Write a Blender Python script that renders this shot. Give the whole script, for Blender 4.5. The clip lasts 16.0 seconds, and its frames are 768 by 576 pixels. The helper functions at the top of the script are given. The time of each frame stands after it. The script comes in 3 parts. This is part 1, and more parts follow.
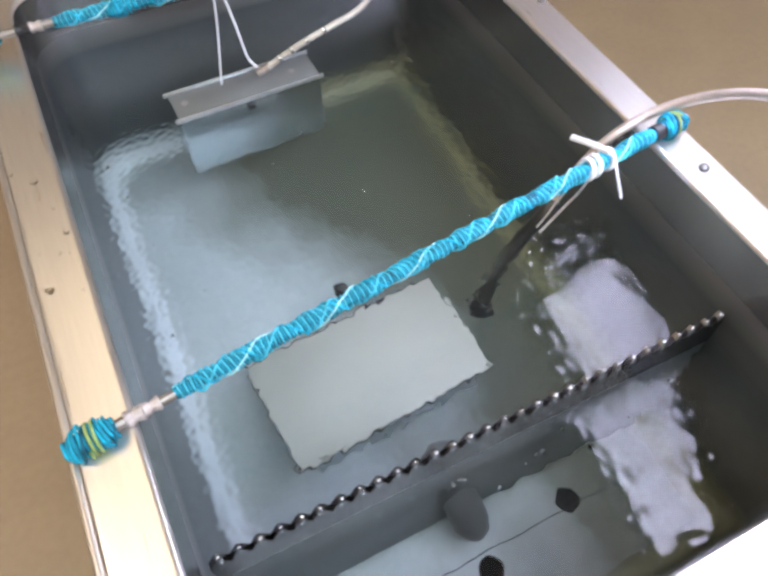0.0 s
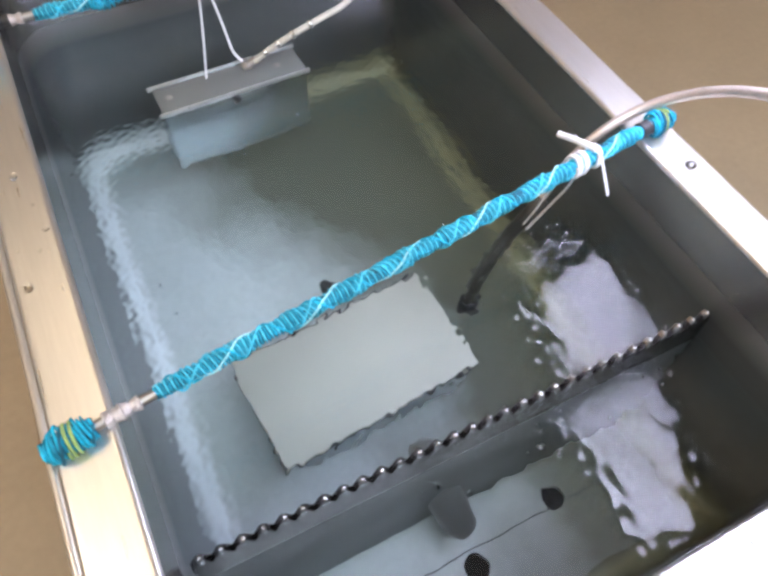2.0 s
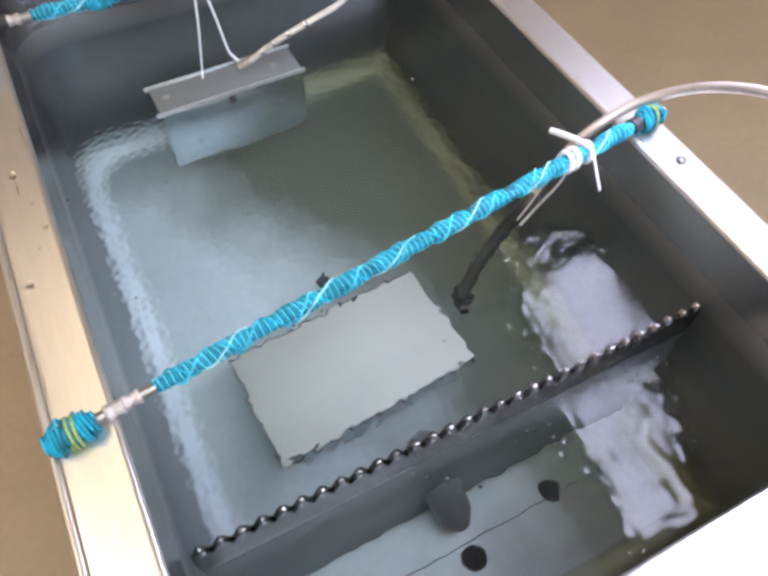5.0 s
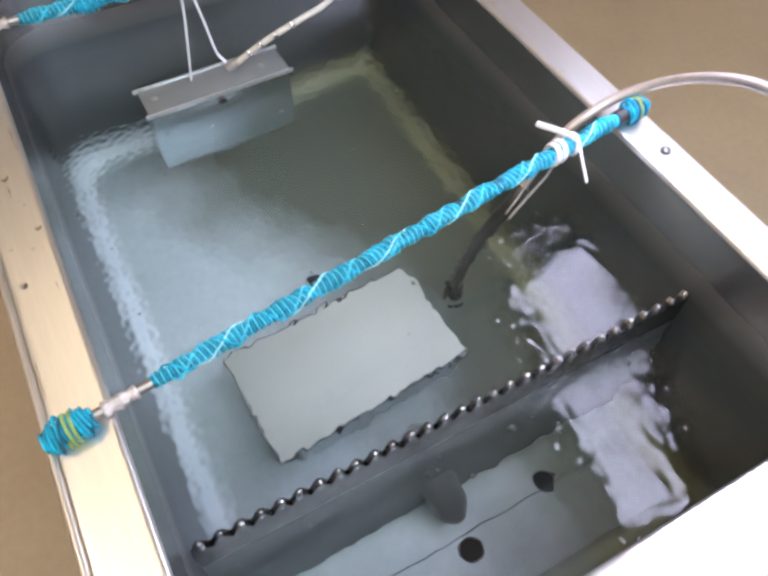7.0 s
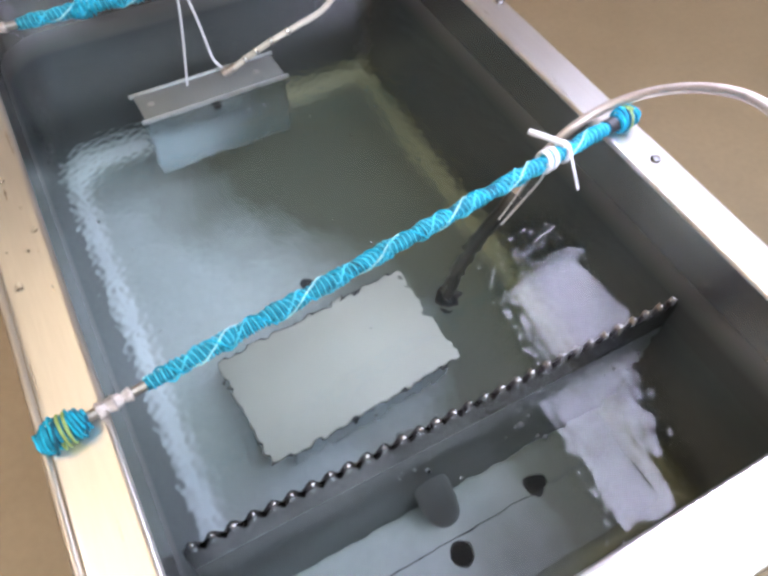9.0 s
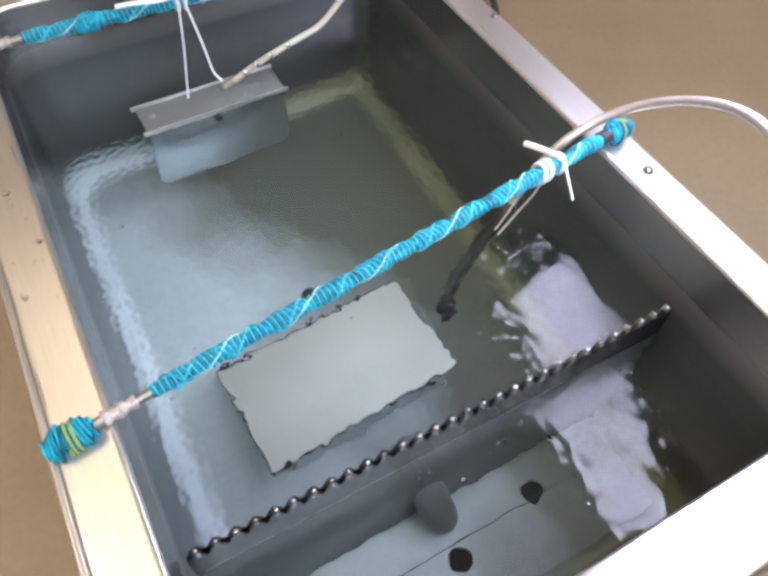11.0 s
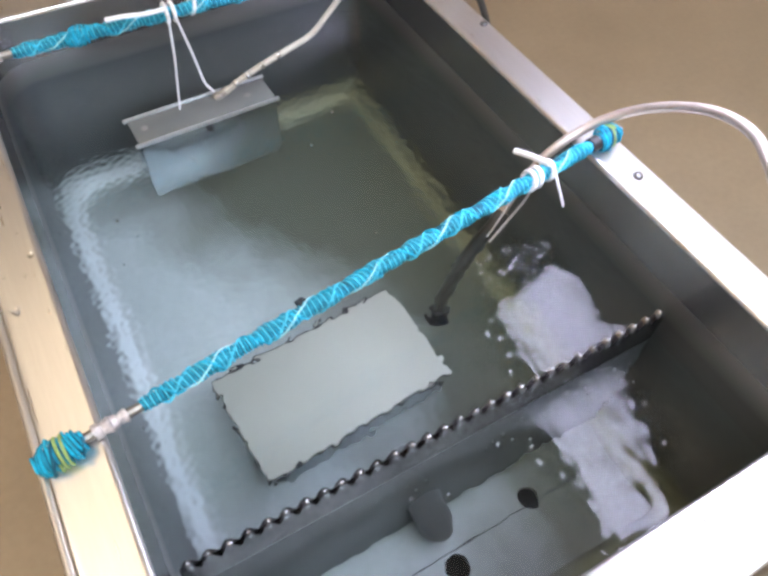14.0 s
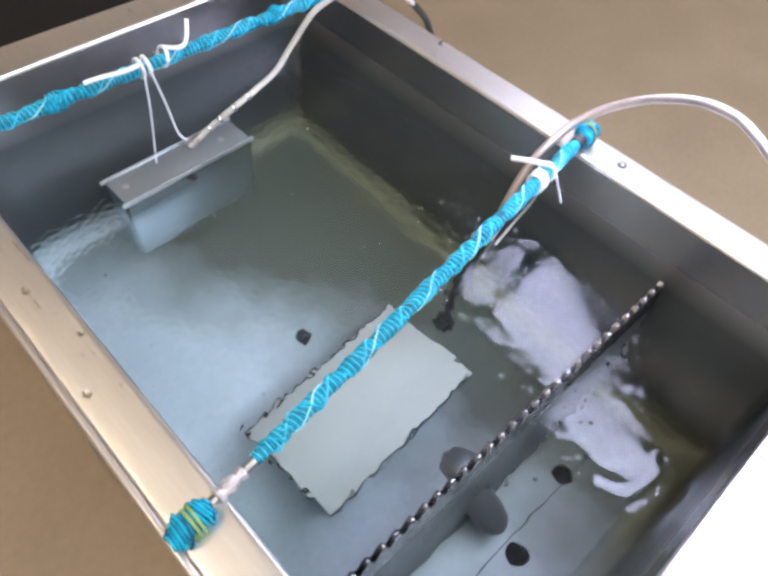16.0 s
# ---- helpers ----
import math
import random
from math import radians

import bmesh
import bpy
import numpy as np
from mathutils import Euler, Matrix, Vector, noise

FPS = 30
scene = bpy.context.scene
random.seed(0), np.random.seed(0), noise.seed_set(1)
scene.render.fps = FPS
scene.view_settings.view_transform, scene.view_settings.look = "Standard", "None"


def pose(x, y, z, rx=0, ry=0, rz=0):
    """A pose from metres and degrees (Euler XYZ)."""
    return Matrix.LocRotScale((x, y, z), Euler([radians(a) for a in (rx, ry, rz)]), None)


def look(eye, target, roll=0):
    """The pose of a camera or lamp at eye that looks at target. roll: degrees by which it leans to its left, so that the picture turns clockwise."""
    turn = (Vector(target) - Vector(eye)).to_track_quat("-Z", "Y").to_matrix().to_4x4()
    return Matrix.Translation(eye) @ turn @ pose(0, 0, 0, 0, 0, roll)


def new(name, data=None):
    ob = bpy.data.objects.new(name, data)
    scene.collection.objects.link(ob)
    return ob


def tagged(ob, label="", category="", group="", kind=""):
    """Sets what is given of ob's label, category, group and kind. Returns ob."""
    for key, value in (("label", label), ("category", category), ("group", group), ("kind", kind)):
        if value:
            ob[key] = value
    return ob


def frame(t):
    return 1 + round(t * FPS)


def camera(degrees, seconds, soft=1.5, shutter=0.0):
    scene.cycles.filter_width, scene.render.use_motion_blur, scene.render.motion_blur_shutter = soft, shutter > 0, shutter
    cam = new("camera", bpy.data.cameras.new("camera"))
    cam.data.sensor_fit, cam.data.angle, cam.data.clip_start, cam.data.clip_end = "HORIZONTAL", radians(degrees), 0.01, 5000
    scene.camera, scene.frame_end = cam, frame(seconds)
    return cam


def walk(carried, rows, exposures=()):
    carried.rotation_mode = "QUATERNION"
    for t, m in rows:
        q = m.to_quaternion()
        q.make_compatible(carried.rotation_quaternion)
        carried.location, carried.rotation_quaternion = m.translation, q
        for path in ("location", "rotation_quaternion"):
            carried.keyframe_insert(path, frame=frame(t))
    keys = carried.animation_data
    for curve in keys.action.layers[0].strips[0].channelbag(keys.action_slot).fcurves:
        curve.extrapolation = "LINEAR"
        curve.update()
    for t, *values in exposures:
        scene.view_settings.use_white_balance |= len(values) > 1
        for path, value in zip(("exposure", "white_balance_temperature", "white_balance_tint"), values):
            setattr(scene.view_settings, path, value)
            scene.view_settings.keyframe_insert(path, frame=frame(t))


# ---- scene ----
cam = camera(58.8, 16.0, soft=3.3)
PATH = [
    (0, (0.06, 0.054, 0.404), (0.567, 1.057, -1.251), 0.6),
    (0.5, (0.061, 0.053, 0.401), (0.581, 1.053, -1.251), 1.1),
    (1, (0.062, 0.055, 0.402), (0.59, 1.044, -1.254), 1.8),
    (1.5, (0.065, 0.055, 0.402), (0.589, 1.042, -1.257), 1.6),
    (2, (0.067, 0.056, 0.402), (0.589, 1.035, -1.262), 1.7),
    (2.5, (0.067, 0.054, 0.403), (0.589, 1.034, -1.261), 1.4),
    (3, (0.066, 0.05, 0.403), (0.591, 1.033, -1.257), 1.5),
    (3.5, (0.066, 0.049, 0.406), (0.591, 1.028, -1.258), 1.5),
    (4, (0.067, 0.049, 0.405), (0.596, 1.026, -1.258), 1.7),
    (6.5, (0.058, 0.045, 0.407), (0.601, 1.018, -1.254), 1.3),
    (7, (0.058, 0.041, 0.406), (0.619, 1.012, -1.25), 1.7),
    (7.5, (0.059, 0.04, 0.408), (0.626, 1.01, -1.246), 2.2),
    (8, (0.056, 0.039, 0.407), (0.635, 1.012, -1.241), 2.5),
    (8.5, (0.057, 0.037, 0.408), (0.638, 1.013, -1.238), 2.6),
    (9, (0.057, 0.037, 0.41), (0.639, 1.013, -1.236), 2.7),
    (11.5, (0.051, 0.032, 0.419), (0.659, 1.027, -1.206), 3.0),
    (12, (0.052, 0.031, 0.419), (0.663, 1.032, -1.201), 2.9),
    (12.5, (0.057, 0.032, 0.42), (0.661, 1.038, -1.199), 2.4),
    (13, (0.059, 0.034, 0.421), (0.666, 1.038, -1.199), 2.2),
    (13.5, (0.059, 0.033, 0.419), (0.669, 1.04, -1.197), 2.1),
    (14, (0.059, 0.032, 0.421), (0.667, 1.032, -1.201), 2.2),
    (14.5, (0.056, 0.033, 0.423), (0.666, 1.03, -1.2), 2.1),
    (15, (0.038, 0.042, 0.429), (0.685, 1.02, -1.192), 2.5),
    (15.5, (0.002, 0.06, 0.437), (0.732, 1.003, -1.169), 2.3),
    (16, (-0.052, 0.103, 0.438), (0.841, 0.931, -1.148), 5.1),
]
walk(cam, [(t, look(eye, target, roll)) for t, eye, target, roll in PATH], exposures=((0.0, 0.09, 5920, 11.5), (14.5, 0.09, 5920, 11.5), (16.0, 0.17, 5650, 11.5)))


# ---------------------------------------------------------------- light
world = bpy.data.worlds.new("room_air")
scene.world = world
world.use_nodes = True
world.node_tree.nodes["Background"].inputs[0].default_value = (0.80, 0.86, 1.0, 1)
world.node_tree.nodes["Background"].inputs[1].default_value = 0.25

CEILING = 2.0
FLOOR = -0.80
WATER = -0.075
SUMP = -0.107
BASE = -0.340
W, Y0, Y1 = 0.45, 0.055, 0.778
WEIR = 0.198


# ---------------------------------------------------------------- materials
def material(name, color, rough=0.5, metal=0.0, dark=0.7, light=1.15, scale=20.0, fine=180.0,
             bump=0.15, stretch=(1, 1, 1), extra=None):
    """Principled surface: colour varied at two scales, matching roughness and a fine relief."""
    m = bpy.data.materials.new(name)
    m.use_nodes = True
    t = m.node_tree
    p = t.nodes["Principled BSDF"]
    p.inputs["Metallic"].default_value = metal
    co = t.nodes.new("ShaderNodeTexCoord")
    mp = t.nodes.new("ShaderNodeMapping")
    mp.inputs["Scale"].default_value = stretch
    t.links.new(co.outputs["Object"], mp.inputs["Vector"])
    big, small = t.nodes.new("ShaderNodeTexNoise"), t.nodes.new("ShaderNodeTexNoise")
    for n, s in ((big, scale), (small, fine)):
        n.inputs["Scale"].default_value = s
        n.inputs["Detail"].default_value = 5
        t.links.new(mp.outputs["Vector"], n.inputs["Vector"])
    mix = t.nodes.new("ShaderNodeMath")
    mix.operation = "MULTIPLY_ADD"
    mix.inputs[1].default_value = 0.35
    t.links.new(small.outputs["Fac"], mix.inputs[0])
    half = t.nodes.new("ShaderNodeMath")
    half.operation = "MULTIPLY"
    half.inputs[1].default_value = 0.65
    t.links.new(big.outputs["Fac"], half.inputs[0])
    t.links.new(half.outputs[0], mix.inputs[2])
    ramp = t.nodes.new("ShaderNodeValToRGB")
    e = ramp.color_ramp.elements
    e[0].position, e[1].position = 0.3, 0.7
    e[0].color = (*[min(1, c * dark) for c in color], 1)
    e[1].color = (*[min(1, c * light) for c in color], 1)
    t.links.new(mix.outputs[0], ramp.inputs["Fac"])
    t.links.new(ramp.outputs["Color"], p.inputs["Base Color"])
    rr = t.nodes.new("ShaderNodeMapRange")
    rr.inputs["To Min"].default_value = max(0.02, rough * 0.75)
    rr.inputs["To Max"].default_value = min(1, rough * 1.3)
    t.links.new(small.outputs["Fac"], rr.inputs["Value"])
    t.links.new(rr.outputs["Result"], p.inputs["Roughness"])
    if bump:
        b = t.nodes.new("ShaderNodeBump")
        b.inputs["Strength"].default_value = bump
        b.inputs["Distance"].default_value = 0.002
        t.links.new(small.outputs["Fac"], b.inputs["Height"])
        t.links.new(b.outputs["Normal"], p.inputs["Normal"])
    if extra:
        extra(t, p, ramp, co)
    return m


def olive_tint(t, p, ramp, co):
    """Olive tint towards one side of the basin, stronger low down and at the back."""
    sep = t.nodes.new("ShaderNodeSeparateXYZ")
    t.links.new(co.outputs["Object"], sep.inputs[0])
    n = t.nodes.new("ShaderNodeTexNoise")
    n.inputs["Scale"].default_value = 9
    n.inputs["Detail"].default_value = 6
    t.links.new(co.outputs["Object"], n.inputs["Vector"])
    a = t.nodes.new("ShaderNodeMath")
    a.operation = "MULTIPLY_ADD"
    a.inputs[1].default_value = 0.22
    t.links.new(n.outputs["Fac"], a.inputs[0])
    t.links.new(sep.outputs["X"], a.inputs[2])
    # Spreads the tint at the back, putting the shade there into the colour.
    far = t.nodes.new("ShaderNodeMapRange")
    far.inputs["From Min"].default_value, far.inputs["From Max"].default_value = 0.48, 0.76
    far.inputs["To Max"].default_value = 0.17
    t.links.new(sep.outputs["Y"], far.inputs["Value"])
    b = t.nodes.new("ShaderNodeMath")
    t.links.new(a.outputs[0], b.inputs[0])
    t.links.new(far.outputs["Result"], b.inputs[1])
    a = b
    r = t.nodes.new("ShaderNodeMapRange")
    r.inputs["From Min"].default_value, r.inputs["From Max"].default_value = 0.27, 0.43
    r.inputs["To Max"].default_value = 0.88
    t.links.new(a.outputs[0], r.inputs["Value"])
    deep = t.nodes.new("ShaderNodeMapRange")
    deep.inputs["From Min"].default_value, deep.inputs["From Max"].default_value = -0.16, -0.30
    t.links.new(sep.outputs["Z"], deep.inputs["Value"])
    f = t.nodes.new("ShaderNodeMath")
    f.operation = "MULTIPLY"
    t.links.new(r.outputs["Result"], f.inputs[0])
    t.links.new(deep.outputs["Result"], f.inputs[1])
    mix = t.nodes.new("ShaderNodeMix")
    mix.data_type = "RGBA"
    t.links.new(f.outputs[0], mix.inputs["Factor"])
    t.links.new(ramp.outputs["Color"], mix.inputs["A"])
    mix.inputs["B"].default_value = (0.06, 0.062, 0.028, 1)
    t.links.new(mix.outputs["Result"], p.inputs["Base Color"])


def basin_tones(t, p, ramp, co):
    """Steel walls darkened for underwater shade, a duller floor, and a highlight painted along the rounded edge
    between.
    """
    olive_tint(t, p, ramp, co)
    sep = t.nodes.new("ShaderNodeSeparateXYZ")
    t.links.new(co.outputs["Object"], sep.inputs[0])
    n = t.nodes.new("ShaderNodeTexNoise")
    n.inputs["Scale"].default_value = 13
    n.inputs["Detail"].default_value = 6
    t.links.new(co.outputs["Object"], n.inputs["Vector"])
    # Pale band: painted highlight of the rounded floor edge, broken up by noise.
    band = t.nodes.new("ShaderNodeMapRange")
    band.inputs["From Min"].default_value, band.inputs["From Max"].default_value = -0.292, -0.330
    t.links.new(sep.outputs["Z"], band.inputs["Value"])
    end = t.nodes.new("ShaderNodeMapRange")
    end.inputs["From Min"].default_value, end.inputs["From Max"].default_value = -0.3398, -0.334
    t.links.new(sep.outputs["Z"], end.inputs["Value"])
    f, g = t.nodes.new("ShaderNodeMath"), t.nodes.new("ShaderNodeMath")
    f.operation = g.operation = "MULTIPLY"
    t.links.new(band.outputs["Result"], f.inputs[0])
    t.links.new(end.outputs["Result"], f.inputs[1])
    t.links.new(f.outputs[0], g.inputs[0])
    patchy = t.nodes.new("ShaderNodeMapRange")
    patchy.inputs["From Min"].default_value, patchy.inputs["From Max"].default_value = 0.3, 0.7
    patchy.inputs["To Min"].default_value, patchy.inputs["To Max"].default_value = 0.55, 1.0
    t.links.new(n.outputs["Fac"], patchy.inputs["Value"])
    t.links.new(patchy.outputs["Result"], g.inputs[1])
    # Shade of the underwater walls, put into a colour far darker than the floor's.
    bare = t.nodes.new("ShaderNodeMix")
    bare.data_type = "RGBA"
    rise = t.nodes.new("ShaderNodeMapRange")
    rise.inputs["From Min"].default_value, rise.inputs["From Max"].default_value = -0.336, -0.300
    t.links.new(sep.outputs["Z"], rise.inputs["Value"])
    t.links.new(rise.outputs["Result"], bare.inputs["Factor"])
    t.links.new(p.inputs["Base Color"].links[0].from_socket, bare.inputs["A"])
    bare.inputs["B"].default_value = (0.078, 0.084, 0.086, 1)
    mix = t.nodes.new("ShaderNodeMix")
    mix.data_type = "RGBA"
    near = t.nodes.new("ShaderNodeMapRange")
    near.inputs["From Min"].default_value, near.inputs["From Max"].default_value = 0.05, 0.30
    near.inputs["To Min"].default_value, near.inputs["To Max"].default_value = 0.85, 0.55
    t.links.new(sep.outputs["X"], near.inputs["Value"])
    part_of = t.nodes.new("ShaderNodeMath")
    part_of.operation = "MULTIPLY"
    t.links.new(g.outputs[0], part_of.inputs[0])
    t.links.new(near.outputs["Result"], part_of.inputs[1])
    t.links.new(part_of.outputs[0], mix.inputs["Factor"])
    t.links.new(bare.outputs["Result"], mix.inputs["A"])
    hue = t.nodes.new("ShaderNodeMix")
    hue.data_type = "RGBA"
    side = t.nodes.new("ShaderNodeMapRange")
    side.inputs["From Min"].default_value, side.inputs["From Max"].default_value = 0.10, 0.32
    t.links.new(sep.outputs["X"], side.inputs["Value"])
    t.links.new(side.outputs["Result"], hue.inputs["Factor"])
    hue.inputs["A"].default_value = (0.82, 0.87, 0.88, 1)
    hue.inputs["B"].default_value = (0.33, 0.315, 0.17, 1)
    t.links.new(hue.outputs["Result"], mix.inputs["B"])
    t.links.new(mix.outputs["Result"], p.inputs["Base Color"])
    # Lighter colour above the waterline holds the brightness mirrored by the upper walls.
    dry = t.nodes.new("ShaderNodeMapRange")
    dry.inputs["From Min"].default_value, dry.inputs["From Max"].default_value = -0.082, -0.045
    t.links.new(sep.outputs["Z"], dry.inputs["Value"])
    above_water = t.nodes.new("ShaderNodeMix")
    above_water.data_type = "RGBA"
    t.links.new(dry.outputs["Result"], above_water.inputs["Factor"])
    t.links.new(mix.outputs["Result"], above_water.inputs["A"])
    above_water.inputs["B"].default_value = (0.34, 0.33, 0.33, 1)
    t.links.new(above_water.outputs["Result"], p.inputs["Base Color"])
    for socket, wall, low in (("Metallic", 0.45, 0.35), ("Roughness", 0.30, 0.55)):
        r = t.nodes.new("ShaderNodeMapRange")
        r.inputs["From Min"].default_value, r.inputs["From Max"].default_value = -0.304, -0.330
        r.inputs["To Min"].default_value, r.inputs["To Max"].default_value = wall, low
        t.links.new(sep.outputs["Z"], r.inputs["Value"])
        less = t.nodes.new("ShaderNodeMath")
        less.operation = "MULTIPLY_ADD"
        less.inputs[1].default_value = 0.5 if socket == "Metallic" else -0.03
        t.links.new(dry.outputs["Result"], less.inputs[0])
        t.links.new(r.outputs["Result"], less.inputs[2])
        t.links.new(less.outputs[0], p.inputs[socket])


def glow(name, color, strength):
    m = bpy.data.materials.new(name)
    m.use_nodes = True
    p = m.node_tree.nodes["Principled BSDF"]
    p.inputs["Base Color"].default_value = (0.8, 0.8, 0.8, 1)
    p.inputs["Emission Color"].default_value = (*color, 1)
    p.inputs["Emission Strength"].default_value = strength
    return m


def water_material(name, tint):
    m = bpy.data.materials.new(name)
    m.use_nodes = True
    t = m.node_tree
    p = t.nodes["Principled BSDF"]
    p.inputs["Base Color"].default_value = (*tint, 1)
    p.inputs["Roughness"].default_value = 0.0
    p.inputs["IOR"].default_value = 1.33
    p.inputs["Transmission Weight"].default_value = 1.0
    return m


STEEL_BASIN = material("basin_steel", (0.48, 0.52, 0.51), 0.42, 0.75, 0.8, 1.1, 6, 160, 0.06, extra=basin_tones)
SUMP_STEEL = material("sump_steel", (0.50, 0.53, 0.54), 0.5, 0.4, 0.85, 1.1, 6, 160, 0.06, extra=olive_tint)
STEEL_RIM = material("rim_steel", (0.78, 0.76, 0.745), 0.30, 0.9, 0.88, 1.06, 14, 320, 0.05, stretch=(1, 0.08, 1))
STEEL_DARK = material("weir_steel", (0.21, 0.20, 0.20), 0.24, 1.0, 0.7, 1.2, 30, 300, 0.15)
PARTITION = material("dull_steel", (0.17, 0.18, 0.185), 0.45, 0.8, 0.75, 1.2, 12, 200, 0.1)
TOOTH = material("wet_steel", (0.60, 0.61, 0.62), 0.16, 0.9, 0.7, 1.2, 60, 300, 0.3)
STEEL_PLATE = material("plate_steel", (0.385, 0.38, 0.33), 0.6, 0.2, 0.88, 1.08, 8, 260, 0.05)
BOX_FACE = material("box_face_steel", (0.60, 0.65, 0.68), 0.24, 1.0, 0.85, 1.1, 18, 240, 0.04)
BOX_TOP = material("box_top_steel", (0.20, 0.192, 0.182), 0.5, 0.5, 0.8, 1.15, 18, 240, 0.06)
STUB_STEEL = material("stub_steel", (0.20, 0.205, 0.205), 0.38, 0.6, 0.85, 1.1, 30, 200, 0.0)
BOX_SIDE = material("box_side_steel", (0.60, 0.64, 0.66), 0.45, 0.45, 0.8, 1.15, 18, 240, 0.06)
STEEL_BOX = material("box_steel", (0.42, 0.47, 0.51), 0.36, 0.8, 0.8, 1.15, 18, 240, 0.08)
SCREW_STEEL = material("screw_steel", (0.20, 0.20, 0.20), 0.35, 0.9, 0.7, 1.1, 40, 300, 0.1)
STEEL_ROD = material("rod_steel", (0.36, 0.33, 0.30), 0.45, 0.9, 0.7, 1.1, 40, 300, 0.1)
STEEL_HOSE = material("hose_steel", (0.50, 0.44, 0.38), 0.45, 0.7, 0.75, 1.1, 60, 500, 0.1)
CORD = material("turquoise_cord", (0.02, 0.42, 0.62), 0.62, 0, 0.5, 1.5, 110, 900, 0.5)
CORD_MID = material("mid_cord", (0.012, 0.30, 0.46), 0.62, 0, 0.5, 1.5, 110, 900, 0.5)
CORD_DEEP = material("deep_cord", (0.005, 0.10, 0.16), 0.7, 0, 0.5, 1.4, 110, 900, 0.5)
CORD_LIGHT = material("light_cord", (0.09, 0.56, 0.74), 0.6, 0, 0.6, 1.35, 110, 900, 0.5)
CORD_PALE = material("pale_cord", (0.42, 0.78, 0.86), 0.6, 0, 0.7, 1.25, 110, 900, 0.5)
CORD_YELLOW = material("yellow_cord", (0.30, 0.42, 0.13), 0.6, 0, 0.6, 1.3, 110, 900, 0.5)
NYLON = material("white_nylon", (0.78, 0.78, 0.80), 0.4, 0, 0.9, 1.04, 60, 600, 0.05)
TAPE = material("silver_tape", (0.66, 0.60, 0.59), 0.35, 0.5, 0.55, 1.2, 160, 500, 1.0)
VOID = material("hole_black", (0.003, 0.003, 0.003), 0.9, 0, 0.6, 1.4, 40, 300, 0.1)
RUBBER = material("black_rubber", (0.02, 0.02, 0.022), 0.5, 0, 0.6, 1.4, 40, 300, 0.2)
HOSE_BLACK = material("dark_hose", (0.035, 0.035, 0.03), 0.35, 0, 0.6, 1.4, 40, 300, 0.1)
CABLE = material("beige_cable", (0.50, 0.47, 0.40), 0.45, 0, 0.8, 1.1, 60, 500, 0.1)
FLOOR_MAT = material("tan_floor", (0.35, 0.268, 0.178), 0.42, 0, 0.85, 1.12, 3, 60, 0.06)
WALL_MAT = material("ochre_wall", (0.55, 0.44, 0.30), 0.7, 0, 0.92, 1.06, 3, 90, 0.05)
CEIL_MAT = material("white_ceiling", (0.72, 0.66, 0.56), 0.8, 0, 0.95, 1.04, 3, 90, 0.05)
BLACK_MAT = material("black_plastic", (0.003, 0.003, 0.003), 0.75, 0, 0.6, 1.4, 20, 200, 0.2)
CREAM = material("cream_plastic", (0.55, 0.48, 0.34), 0.5, 0, 0.9, 1.05, 10, 200, 0.05)
HOUSING = material("lamp_housing", (0.25, 0.25, 0.26), 0.4, 0.3, 0.9, 1.1, 10, 200, 0.05)
LAMP_GLOW = glow("cool_lamp_diffuser", (0.83, 0.80, 1.0), 21.0)
CEIL_FILL = glow("ceiling_fill_diffuser", (0.88, 0.95, 1.0), 12.0)
WARM_GLOW = glow("warm_lamp_diffuser", (1.0, 0.76, 0.46), 2.4)
WEST_FILL = glow("west_fill_diffuser", (1.0, 0.84, 0.64), 11.0)
EAST_GLOW = glow("east_lamp_diffuser", (0.95, 0.96, 1.0), 4.0)
WATER_MAT = water_material("tank_water", (0.72, 0.80, 0.82))
SUMP_WATER = water_material("sump_water", (0.68, 0.73, 0.72))
DROP_WATER = water_material("drop_water", (0.97, 0.98, 0.98))


# ---------------------------------------------------------------- mesh helpers
def part(name, bm, mat, parent=None, label="", smooth=True):
    me = bpy.data.meshes.new(name)
    bmesh.ops.recalc_face_normals(bm, faces=bm.faces)
    bm.to_mesh(me)
    bm.free()
    me.materials.append(mat)
    if smooth:
        me.polygons.foreach_set("use_smooth", [True] * len(me.polygons))
        me.set_sharp_from_angle(angle=radians(38))
    ob = new(name, me)
    if parent:
        ob.parent = parent
    if label:
        ob["label"] = label
    return ob


def thing(name, label, category, at=(0, 0, 0), group="", kind=""):
    ob = new(name)
    ob.location = at
    ob.empty_display_size = 0.05
    return tagged(ob, label, category, group, kind)


def box(bm, x0, x1, y0, y1, z0, z1, bevel=0.0, m=None):
    made = bmesh.ops.create_cube(bm, size=1)["verts"]
    for v in made:
        v.co = Vector(((x0 + x1) / 2 + v.co.x * (x1 - x0), (y0 + y1) / 2 + v.co.y * (y1 - y0), (z0 + z1) / 2 + v.co.z * (z1 - z0)))
        if m:
            v.co = m @ v.co
    if bevel:
        edges = list({e for v in made for e in v.link_edges})
        bmesh.ops.bevel(bm, geom=edges, offset=bevel, segments=2, profile=0.5, affect="EDGES")
    return bm


def one_box(*a, **k):
    return box(bmesh.new(), *a, **k)


